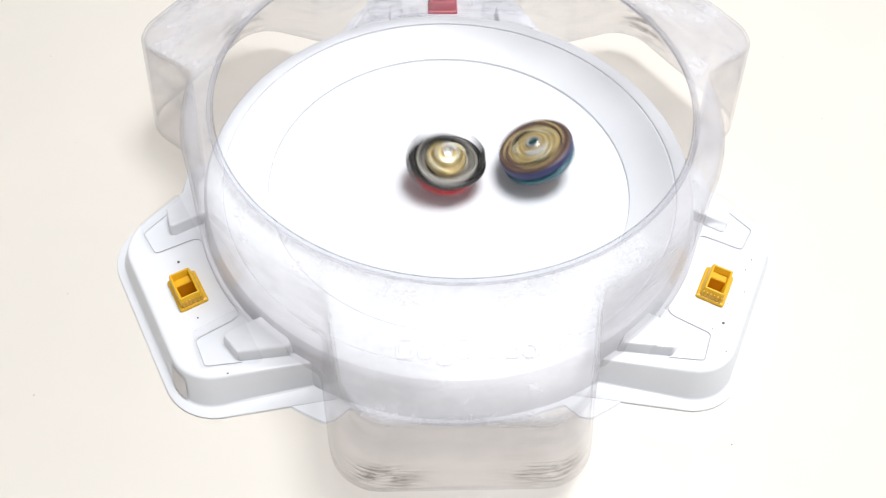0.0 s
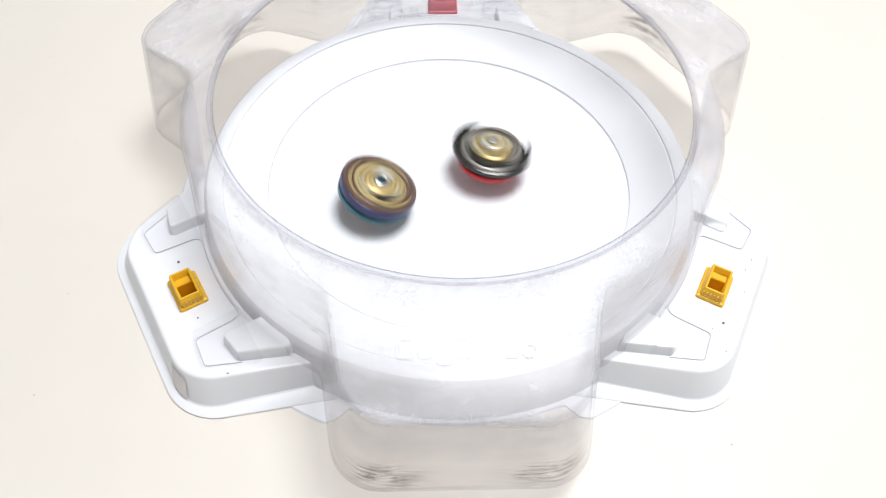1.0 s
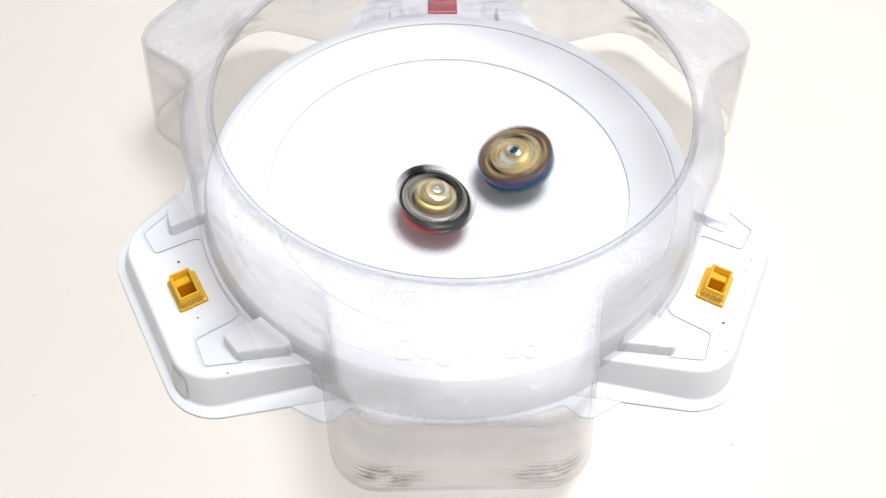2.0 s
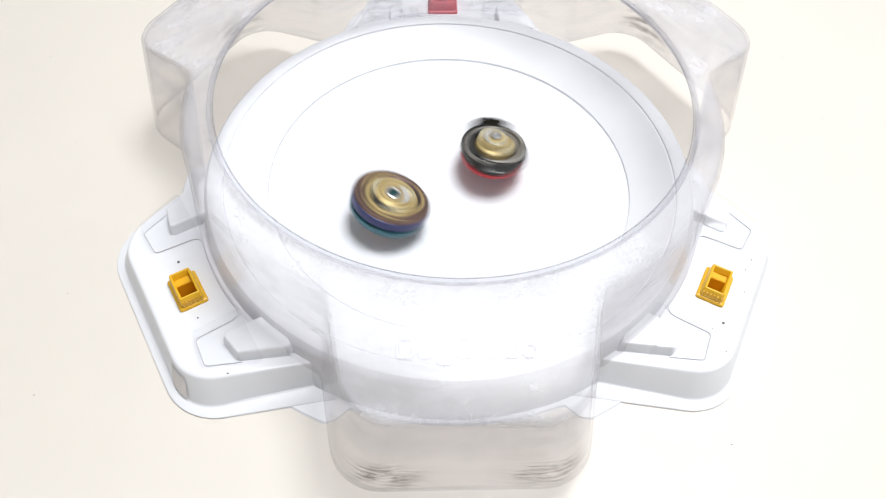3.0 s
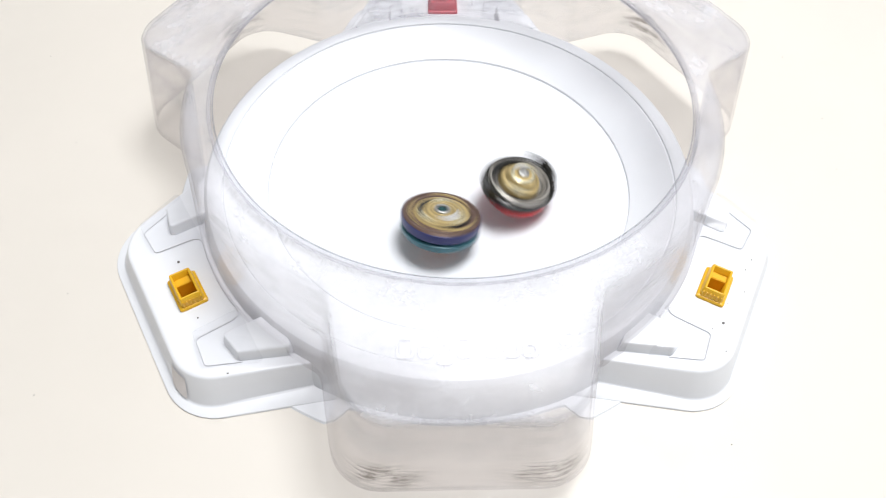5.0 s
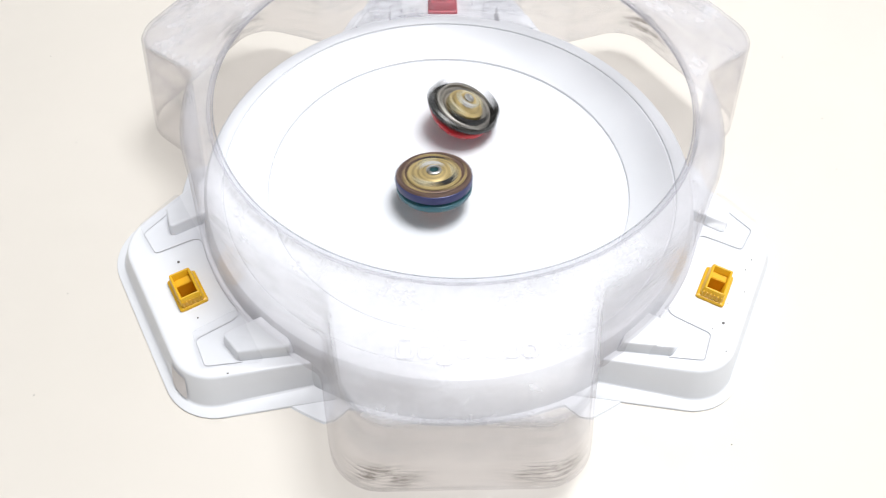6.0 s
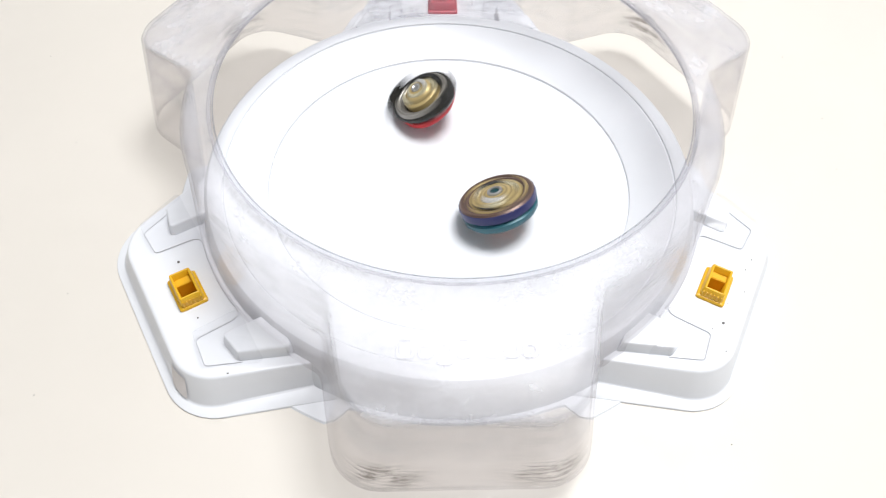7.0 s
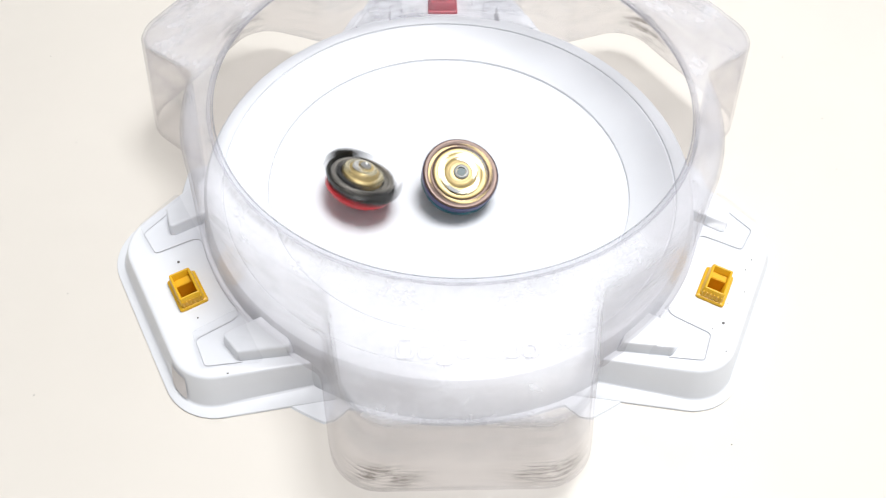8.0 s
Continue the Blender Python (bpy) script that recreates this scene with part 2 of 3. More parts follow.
slab("wall_west", -2.0, -1.9, -2.0, 2.0, -0.75, 1.75, WALL, "unseen plain off-white wall", "wall")

# ---- the white base of the stadium ----
def bowl_z(r):
    return 0.006 + 0.0112 * (r / 0.1184) ** 2


base = empty("stadium_base", "white plastic spinning-top arena base with three pads", "toy arena")
profile = [(0, bowl_z(0))] + [(0.1174 * k / 14, bowl_z(0.1174 * k / 14)) for k in range(1, 15)]
profile += [(0.1178, 0.01630), (0.1186, 0.01630), (0.1190, 0.0180), (0.1200, 0.0186)]
profile += [(0.1445, 0.0293), (0.1449, 0.0290), (0.1455, 0.0290), (0.1459, 0.0302), (0.1475, 0.0309), (0.1515, 0.0310), (0.1545, 0.0303),
            (0.1565, 0.0285), (0.1578, 0.0255), (0.1640, 0.0012), (0.1640, 0.0)]
part("bowl", lathe(profile, 192), WHITE, base, "shallow white dish with a fine ring", angle=25)

PAD = rounded([(0.13, -0.0828), (0.2022, -0.0558), (0.2022, 0.0558), (0.13, 0.0828)], [0, 0.027, 0.027, 0])
HOLE = rounded([(0.1742, -0.0085), (0.1848, -0.0085), (0.1848, 0.0085), (0.1742, 0.0085)], [0.0005] * 4, 2)
PAD_FOOT = rounded([(0.13, -0.0868), (0.2070, -0.0632), (0.2070, 0.0632), (0.13, 0.0868)], [0, 0.027, 0.027, 0])
PAD_FLANGE = rounded([(0.13, -0.0983), (0.2120, -0.0672), (0.2120, 0.0672), (0.13, 0.0983)], [0, 0.034, 0.034, 0])
for az in (90, 210, 330):
    bm = stacked([(offset(PAD, -0.0026), 0.0200), (offset(PAD, -0.0013), 0.0198), (offset(PAD, -0.0005), 0.0193), (offset(PAD, 0.0), 0.0184),
                  (offset(PAD_FOOT, -0.0004), 0.0036), (PAD_FOOT, 0.0024), (offset(PAD_FOOT, 0.0012), 0.0019),
                  (offset(PAD_FLANGE, -0.0006), 0.0016), (PAD_FLANGE, 0.0012), (PAD_FLANGE, 0.0)])
    shift = {90: 0.0, 210: 0.0018, 330: -0.0020}[az]
    upper = [bm.verts.new((p.x, p.y + shift, 0.0200)) for p in HOLE]
    lower = [bm.verts.new((p.x, p.y + shift, 0.0040)) for p in HOLE]
    for k in range(len(HOLE)):
        n = (k + 1) % len(HOLE)
        bm.faces.new((upper[k], upper[n], lower[n], lower[k]))
    bm.faces.new(lower)
    bmesh.ops.triangle_fill(bm, edges=[e for e in bm.edges if e.is_boundary], use_beauty=True)
    pad = part("pad", bm, WHITE, base, angle=50)
    pad.matrix_local = pose(0, 0, 0, 0, 0, az)
    for s in (-1, 1):
        o = [(0.1400, 0.0430), (0.1735, 0.0425), (0.1705, 0.0575), (0.1440, 0.0690)]
        if s < 0:
            o = [(u, -v) for u, v in reversed(o)]
        blk = part("block", lofted(rounded(o, [0, 0.002, 0.002, 0.002], 4), [(-0.0012, 0.0278), (-0.0004, 0.0274), (0.0, 0.0266), (0.0012, 0.0201)]), WHITE, base, angle=50)
        blk.matrix_local = pose(0, 0, 0, 0, 0, az)

# foot flange round the dish, wider beside the pads
def flange_width(a, i):
    away = abs((a - math.pi / 2 + math.pi / 3) % (2 * math.pi / 3) - math.pi / 3)
    f = min(1.0, max(0.0, (away - radians(36.5)) / radians(3)))
    return 1.0 - (0.074 * f * f * (3 - 2 * f) if i > 1 else 0.0)


part("flange", lathe([(0.1560, 0.0), (0.1560, 0.0011), (0.1795, 0.0011), (0.1805, 0.0)], 240, flange_width), WHITE, base, "thin white foot flange")

# a torn pale label on one pad's outer corner
bm = bmesh.new()
low, high = offset(PAD_FOOT, 0.0003), [a.lerp(b, 0.2) for a, b in zip(offset(PAD, 0.0004), PAD_FOOT)]
idx = [k for k, p in enumerate(PAD) if p.y > 0.036 and p.x > 0.188][:5]
rows = [[bm.verts.new((p[k].x, p[k].y, z)) for k in idx] for p, z in ((low, 0.0040), (high, 0.0160))]
for k in range(len(idx) - 1):
    bm.faces.new((rows[0][k], rows[0][k + 1], rows[1][k + 1], rows[1][k]))
label_patch = part("label_patch", bm, LABEL, base, "torn pale pink label remnant")
label_patch.matrix_local = pose(0, 0, 0, 0, 0, 210)

# ---- the clear cover ----
def lobe_radius(k):
    """Radius of a lobe's outline by angle; k: 0 at its top edge, 1 at the table."""
    out, side = 0.2014 + 0.0062 * k, 0.0095 * k
    pts = rounded([(0.10, -0.0735 - side), (out, -0.0535 - side), (out, 0.0535 + side), (0.10, 0.0735 + side)], [0, 0.027, 0.027, 0], 14)
    ang = np.array([math.atan2(p.y, p.x) for p in pts])
    rad = np.array([p.length for p in pts])
    dense_a, dense_r = [], []
    for i in range(len(pts) - 1):
        for f in np.linspace(0, 1, 12, endpoint=False):
            p = pts[i].lerp(pts[i + 1], f)
            dense_a.append(math.atan2(p.y, p.x))
            dense_r.append(p.length)
    order = np.argsort(dense_a)
    da, dr = np.array(dense_a)[order], np.array(dense_r)[order]
    return lambda a: float(np.interp(a, da, dr, left=0.0, right=0.0))


def soft_max(a, b, w=0.005):
    h = max(w - abs(a - b), 0.0) / w
    return max(a, b) + h * h * w * 0.25


cover = empty("arena_cover", "clear scuffed plastic cover with three lobes and open round top", "toy arena cover")
N = 540
LEVELS = 10
lobes = [lobe_radius(k / (LEVELS - 1)) for k in range(LEVELS)]
verts, faces, scuffs, edge_shade, haze_weight = [], [], [], [], []
ROWS = 7 + LEVELS


def slope_z(r):
    return 0.0978 - 0.0105 * (r - 0.137) / 0.064


def ring_wall(z):
    return 0.1550 + 0.0075 * min(1.0, max(0.0, (0.085 - z) / 0.065))


for j in range(N):
    a = 2 * math.pi * j / N
    local = (a - math.pi / 6 + math.pi / 3) % (2 * math.pi / 3) - math.pi / 3     # angle from the nearest lobe's axis
    away = math.pi / 3 - abs(local)                                              # angle from the nearest pad's axis
    low = 0.0203 if away < radians(25.5) else 0.0203 - 0.0018 * min(1.0, (away - radians(25.5)) / radians(4))
    top_r = soft_max(lobes[0](local), 0.1535, 0.004)
    col = []
    for f in (0.0, 0.25, 0.5, 0.75, 1.0):
        r = 0.1372 + (top_r - 0.0042 - 0.1372) * f
        col.append((r, slope_z(r)))
    zt = slope_z(top_r)
    col += [(top_r - 0.0014, zt - 0.0006), (top_r - 0.0002, zt - 0.0024)]
    z0 = zt - 0.0048
    for k in range(LEVELS):
        z = z0 + (low - z0) * k / (LEVELS - 1)
        depth = min(1.0, max(0.0, (0.085 - z) / 0.0665))
        i0 = min(LEVELS - 2, int(depth * (LEVELS - 1)))
        f = depth * (LEVELS - 1) - i0
        r_l = lobes[i0](local) * (1 - f) + lobes[i0 + 1](local) * f
        col.append((max(soft_max(r_l, ring_wall(z)), top_r * 0.999 if k < 2 else 0), z))
    # painted edge shade: grey along the lobes' top edges, faint at the folds
    fold = math.exp(-((lobes[0](local) - 0.1560) / 0.0020) ** 2)
    for i, (r, z) in enumerate(col):
        edge = 0.17 * min(1.0, max(0.0, (top_r - 0.158) / 0.01)) if i in (5, 6) else 0.0
        edge_shade.append(max(edge, 0.04 * fold if i > 4 and z > 0.04 else 0.0, 0.0))
        verts.append((r * math.cos(a), r * math.sin(a), z))
        # rubbed dirt sits low on the lobes' corners
        soiled = abs(local) if a > math.pi else local if a < math.pi / 2 else -local
        corner = math.exp(-((soiled - radians(11)) / radians(4.6)) ** 2) * math.exp(-((z - 0.033) / 0.011) ** 2)
        scuffs.append(min(1.0, corner * 1.2))
        # scuff haze and painted sheen: full on the slope, weighted by height and bearing below
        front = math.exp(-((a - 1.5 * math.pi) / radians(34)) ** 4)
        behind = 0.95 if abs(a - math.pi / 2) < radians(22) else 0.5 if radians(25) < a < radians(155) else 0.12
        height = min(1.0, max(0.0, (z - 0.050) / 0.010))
        haze_weight.append(1.0 if i < 6 else max(behind + (0.75 - behind) * height, 0.18 * front))
for j in range(N):
    k = (j + 1) % N
    for i in range(ROWS - 1):
        faces.append((j * ROWS + i, j * ROWS + i + 1, k * ROWS + i + 1, k * ROWS + i))
me = bpy.data.meshes.new("shell")
me.from_pydata(verts, [], faces)
me.attributes.new("scuff", "FLOAT", "POINT").data.foreach_set("value", scuffs)
me.attributes.new("edge_shade", "FLOAT", "POINT").data.foreach_set("value", edge_shade)
me.attributes.new("haze_weight", "FLOAT", "POINT").data.foreach_set("value", haze_weight)
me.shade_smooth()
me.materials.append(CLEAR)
shell = new("shell", me)
shell.parent = cover
sol = shell.modifiers.new("thickness", "SOLIDIFY")
sol.thickness, sol.offset = 0.0016, -1.0

part("rim", lathe([(0.1362, 0.0962), (0.1356, 0.0978), (0.1357, 0.0990), (0.1364, 0.0998), (0.1374, 0.0999), (0.1384, 0.0992), (0.1388, 0.0982), (0.1384, 0.0966)],
                  192, closed=True), CLEAR_RIM, cover, "clear rounded rim with worn edge")

part("rim_edge", lathe([(0.13545 + 0.0004 * math.cos(w), 0.0984 + 0.0004 * math.sin(w)) for w in (2 * math.pi * k / 6 for k in range(6))], 192, closed=True),
     CLEAR_EDGE, cover, "thin grey inner edge of the rim")

# raised bars of the moulded lettering on each lobe's slope
def emblem_loop(r0, r1, y0, y1, az, stroke, high, bend):
    """A moulded closed stroke standing proud of the slope, between two radii and two widths."""
    shape = rounded([(r0, y0), (r1, y0), (r1, y1), (r0, y1)], [bend] * 4, 5)
    bm = bmesh.new()
    rings = [[bm.verts.new((p.x, p.y, slope_z(p.x) + h)) for p in offset(shape, o)]
             for o, h in ((0.0, -0.0002), (-stroke * 0.25, high), (-stroke * 0.75, high), (-stroke, -0.0002))]
    for p, q in zip(rings, rings[1:]):
        for j in range(len(shape)):
            k = (j + 1) % len(shape)
            bm.faces.new((p[j], q[j], q[k], p[k]))
    part("emblem_bar", bm, CLEAR_EMBLEM, cover, angle=60).matrix_local = pose(0, 0, 0, 0, 0, az)


# the front lobe bears one wide row, the two at the back a small one
y = -0.0318
for w, h, drop in ((0.0084, 1.0, 0), (0.0072, 0.7, 0), (0.0074, 0.75, 0.003), (0.0072, 1.0, 0), (0.0026, 1.0, 0), (0.0074, 0.7, 0), (0.0074, 1.0, 0), (0.0072, 0.7, 0)):
    emblem_loop(0.1735 - 0.0100 * h, 0.1735 + drop, y, y + w, 270, min(0.0016, w * 0.45), 0.0008, min(0.0024, w * 0.4))
    y += w + 0.0012
for az in (30, 150):
    for k in range(6):
        emblem_loop(0.1815, 0.1900, -0.0182 + 0.0062 * k, -0.0132 + 0.0062 * k, az, 0.0008, 0.0005, 0.0008 if az == 30 else 0.0024)

# snap tabs of the cover over the pads' blocks
for az in (90, 210, 330):
    for s in (-1, 1):
        o = [(0.1600, 0.0326), (0.1866, 0.0340), (0.1880, 0.0521), (0.1600, 0.0650)]
        if s < 0:
            o = [(u, -v) for u, v in reversed(o)]
        tab = part("tab", lofted(rounded(o, [0.002] * 4, 4), [(-0.001, 0.0300), (0.0, 0.0294), (0.0010, 0.0202)], cap_bottom=False), CLEAR_TAB, cover, angle=50)
        tab.matrix_local = pose(0, 0, 0, 0, 0, az)


# worn ticks along the rim's outer shoulder: a comb of radial nicks, with finer ones between
rng = random.Random(7)
bm = bmesh.new()


def nick(angle, start, length, width, skew):
    q = []
    for r, d in ((start, -width), (start + length, -width * 0.4), (start + length, width * 0.4), (start, width)):
        aa = angle + d / r + (skew if r > start else 0)
        q.append(bm.verts.new((r * math.cos(aa), r * math.sin(aa), slope_z(r) + 0.00012)))
    bm.faces.new(q)


for k in range(96):
    f = k / 95
    swell = 0.45 + 0.8 * math.sin(math.pi * f)
    nick(radians(189 + 62 * f + rng.gauss(0, 0.12)), 0.1389, rng.uniform(0.0018, 0.0038) * swell, rng.uniform(0.00010, 0.00022), 0.004 + rng.gauss(0, 0.004))
for k in range(380):
    f = rng.betavariate(2.2, 1.8)
    nick(radians(190 + 66 * f), 0.1390 + rng.uniform(0, 0.0022), rng.uniform(0.0004, 0.0016), rng.uniform(0.00004, 0.00010), rng.uniform(-0.012, 0.012))
tagged(part("rim_wear", bm, SCUFF, cover, "fine grey worn marks below the rim"), kind="stuff")

# scratches scattered over the front slope and wall
bm = bmesh.new()
for k in range(70):
    a = radians(rng.gauss(262, 30))
    r0 = rng.uniform(0.146, 0.196) if abs(math.degrees(a) - 270) < 13 else rng.uniform(0.1405, 0.149)
    ln, w, turn = rng.uniform(0.003, 0.012), rng.uniform(0.00004, 0.00010), rng.gauss(0, 0.22)
    c = Vector((r0 * math.cos(a), r0 * math.sin(a)))
    d = Vector((math.cos(a + math.pi / 2 + turn), math.sin(a + math.pi / 2 + turn)))
    n = Vector((-d.y, d.x))
    q = [c - d * ln / 2, c + n * w, c + d * ln / 2, c - n * w]
    if max(p.length for p in q) < 0.198:
        bm.faces.new([bm.verts.new((p.x, p.y, slope_z(p.length) + 0.00015)) for p in q])
for k in range(46):
    f = k / 45
    a, r0 = radians(241.5 + 5.0 * f + rng.gauss(0, 0.5)), 0.1425 + 0.0220 * f + rng.gauss(0, 0.0006)
    c, turn = Vector((r0 * math.cos(a), r0 * math.sin(a))), rng.uniform(0, math.pi)
    d = Vector((math.cos(turn), math.sin(turn)))
    n = Vector((-d.y, d.x)) * rng.uniform(0.00005, 0.00012)
    d *= rng.uniform(0.0006, 0.0018) * (1.2 - f)
    bm.faces.new([bm.verts.new((p.x, p.y, slope_z(p.length) + 0.00016)) for p in (c - d, c + n, c + d, c - n)])
tagged(part("surface_scratching", bm, SCRATCH, cover, "fine pale scratches"), kind="stuff")

# specks of dirt on the pads and the table
def speck(x, y, z, size):
    bm = bmesh.new()
    bmesh.ops.create_icosphere(bm, subdivisions=1, radius=size)
    for v in bm.verts:
        v.co = Vector((v.co.x * rng.uniform(0.7, 1.3), v.co.y * rng.uniform(0.7, 1.3), max(0.0, v.co.z) * 0.5))
    ob = tagged(part("speck", bm, DUST), "tiny dark speck of dirt", "speck", "specks of dirt")
    ob.location = (x, y, z)


for place in ((-0.1641, -0.0702, 0.0009), (-0.1460, -0.1088, 0.0006), (-0.1241, -0.1435, 0.0006), (0.1828, -0.0715, 0.0006), (0.1768, -0.0789, 0.0005),
              (0.1721, -0.0947, 0.0004), (0.1598, -0.1024, 0.0004), (0.1536, -0.1157, 0.0009), (0.1465, -0.1193, 0.0005), (0.1422, -0.1114, 0.0004),
              (0.1505, -0.1338, 0.0004), (-0.0258, 0.1748, 0.0005), (-0.0212, 0.1771, 0.0004), (0.0229, 0.1797, 0.0003), (0.0240, 0.1768, 0.0003)):
    speck(place[0], place[1], 0.0201, place[2])
speck(-0.2636, 0.0481, 0.0000, 0.0004)
speck(0.2779, 0.1440, 0.0000, 0.0004)
speck(0.1485, -0.1800, 0.0000, 0.0004)
speck(-0.2343, -0.0790, 0.0000, 0.0004)
speck(-0.2343, -0.1454, 0.0000, 0.0004)
speck(0.2786, 0.0210, 0.0000, 0.0004)
speck(-0.3088, 0.1423, 0.0000, 0.0004)
speck(0.2863, 0.0729, 0.0000, 0.0004)
speck(0.1136, 0.1516, 0.0012, 0.0006)


# moulded foot edge of the cover on each pad
def tube(points, radius, n=6):
    bm = bmesh.new()
    rings = []
    for i, p in enumerate(points):
        a, b = Vector(points[max(0, i - 1)]), Vector(points[min(len(points) - 1, i + 1)])
        along = (b - a).normalized()
        side = along.cross(Vector((0, 0, 1))).normalized()
        up = side.cross(along)
        rings.append([bm.verts.new(Vector(p) + radius * (math.cos(w) * side + math.sin(w) * up)) for w in (2 * math.pi * k / n for k in range(n))])
    for p, q in zip(rings, rings[1:]):
        for k in range(n):
            bm.faces.new((p[k], q[k], q[(k + 1) % n], p[(k + 1) % n]))
    bm.faces.new(rings[0])
    bm.faces.new(rings[-1])
    return bm


def softened(points, rad):
    flat = rounded([(p[0], p[1]) for p in points], [0] * 7 + [0.0055] + [rad] * (len(points) - 9) + [0], 6)
    return [(p.x, p.y, 0.0205) for p in flat]


for az in (90, 210, 330):
    for s in (-1, 1):
        bend = [(0.1622 * math.cos(w), 0.1622 * math.sin(w) * s) for w in (radians(k * 1.4) for k in range(7))] + [(0.1582, 0.0325 * s), (0.1868, 0.0338 * s), (0.1882, 0.0521 * s), (0.1700, 0.0600 * s)]
        edge_ob = part("foot_edge", tube(softened(bend, 0.0028), 0.00022), EDGE, cover)
        edge_ob.matrix_local = pose(0, 0, 0, 0, 0, az)

# ---- the clips plugged into the pads ----
def make_clip(mat, label):
    clip = empty("clip", label, "clip", "clips on the pads")
    bm = bmesh.new()
    shape = rounded([(-0.0083, -0.0118), (0.0083, -0.0118), (0.0083, 0.0118), (-0.0083, 0.0118)], [0.0015] * 4, 4)
    rings = [[bm.verts.new((p.x * k, p.y * k, z)) for p in shape] for k, z in ((0.62, 0.0022), (0.95, 0.0022), (1.0, 0.0017), (1.0, 0.0))]
    for p, q in zip(rings, rings[1:]):
        for j in range(len(shape)):
            bm.faces.new((p[j], q[j], q[(j + 1) % len(shape)], p[(j + 1) % len(shape)]))
    plate = bm
    part("plate", plate, mat, clip, angle=50)
    outer = rounded([(-0.0060, -0.0097), (0.0060, -0.0097), (0.0060, 0.0097), (-0.0060, 0.0097)], [0.0010] * 4, 3)
    bm = bmesh.new()
    rings = []
    for o, z in ((0.0010, 0.0018), (0.0, 0.0088), (-0.0004, 0.0092), (-0.0010, 0.0092), (-0.0014, 0.0088), (-0.0016, -0.0140)):
        rings.append([bm.verts.new((p.x, p.y, z)) for p in offset(outer, o)])
    n = len(outer)
    for p, q in zip(rings, rings[1:]):
        for j in range(n):
            bm.faces.new((p[j], q[j], q[(j + 1) % n], p[(j + 1) % n]))
    bm.faces.new(rings[-1])
    part("socket", bm, mat, clip, angle=50)
    part("ledge", box(bmesh.new(), -0.0046, 0.0046, -0.0083, -0.0032, -0.0139, 0.0042, 0.0004), mat, clip)
    for s in (-1, 1):
        for i in range(6):
            y = 0.0099 * s
            x = -0.0052 + 0.0104 * i / 5
            part("rib", box(bmesh.new(), x - 0.0005, x + 0.0005, min(y, y + 0.0009 * s), max(y, y + 0.0013 * s), 0.0018, 0.0070, 0.0002, 0.0001), mat, clip)
    return clip


clip = make_clip(YELLOW, "yellow plastic hollow clip plugged into the white pad")
clip.matrix_basis = pose(0, 0, 0, 0, 0, 210) @ pose(0.1795, 0.0018, 0.02)
copy_thing(clip, pose(0, 0, 0, 0, 0, 330) @ pose(0.1795, -0.0020, 0.02, 0, 0, 180))
red_clip = make_clip(RED, "red plastic hollow clip plugged into the white pad")
red_clip.matrix_basis = pose(0, 0, 0, 0, 0, 90) @ pose(0.1795, 0.0, 0.02)


# ---- the spinning tops ----
def wings(count, depth, width, phase=0.0):
    def scale(a, i):
        best = 0.0
        for k in range(count):
            d = (a - phase - 2 * math.pi * k / count + math.pi) % (2 * math.pi) - math.pi
            best = max(best, math.exp(-(d / width) ** 2))
        return 1 - depth + depth * best
    return scale


def arc_blade(r0, r1, a0, a1, z0, z1, twist=0.0, n=14):
    """A raised curved blade between two radii, over an angle, spiralling by twist metres."""
    bm = bmesh.new()
    rows = []
    for k in range(n + 1):
        f = k / n
        a = radians(a0 + (a1 - a0) * f)
        e = math.sin(math.pi * min(1, max(0, 0.06 + 0.88 * f))) ** 0.5
        m, h = (r0 + r1) / 2 + twist * (f - 0.5), (r1 - r0) / 2 * e
        rows.append([bm.verts.new((r * math.cos(a), r * math.sin(a), z)) for r, z in ((m - h, z0), (m - h * 0.6, z1), (m + h * 0.6, z1), (m + h, z0))])
    for p, q in zip(rows, rows[1:]):
        for i in range(3):
            bm.faces.new((p[i], p[i + 1], q[i + 1], q[i]))
    bm.faces.new(rows[0])
    bm.faces.new(rows[-1])
    return bm


gold_top = empty("spinning_top", "gold-faced spinning top with blue and teal sides, spinning", "spinning top", "spinning tops")
part("tip", lathe([(0, 0), (0.0022, 0.0003), (0.0034, 0.0022), (0.0040, 0.0050), (0.0085, 0.0085), (0.0100, 0.0120), (0.0, 0.0125)], 40), ORANGE, gold_top, "orange plastic tip")
part("disc", lathe([(0.0, 0.0118), (0.0165, 0.0120), (0.0222, 0.0134), (0.0239, 0.0158), (0.0241, 0.0188), (0.0222, 0.0204), (0.0, 0.0204)], 72, wings(6, 0.02, 0.3)), TEAL, gold_top, "teal lower disc")
part("rim", lathe([(0.0180, 0.0205), (0.0230, 0.0206), (0.0242, 0.0218), (0.0245, 0.0250), (0.0241, 0.0272), (0.0228, 0.0280), (0.0180, 0.0277)], 72, wings(3, 0.02, 0.6)), BLUE, gold_top, "dark blue outer band")
part("face", lathe([(0.0238, 0.0274), (0.0228, 0.02845), (0.0206, 0.0285), (0.0198, 0.0281), (0.0190, 0.0285), (0.0176, 0.0283), (0.0170, 0.0277), (0.0150, 0.0277), (0.0, 0.0277)], 72, wings(3, 0.015, 0.5)), BROWN_GOLD, gold_top, "bronze ring face")
part("dome", lathe([(0.0172, 0.0276), (0.0168, 0.0285), (0.0156, 0.0289), (0.0146, 0.0286), (0.0132, 0.0291), (0.0112, 0.0296), (0.0102, 0.0293), (0.0086, 0.0300), (0.0064, 0.0305), (0.0, 0.0305)], 72), GOLD, gold_top, "grooved gold centre")
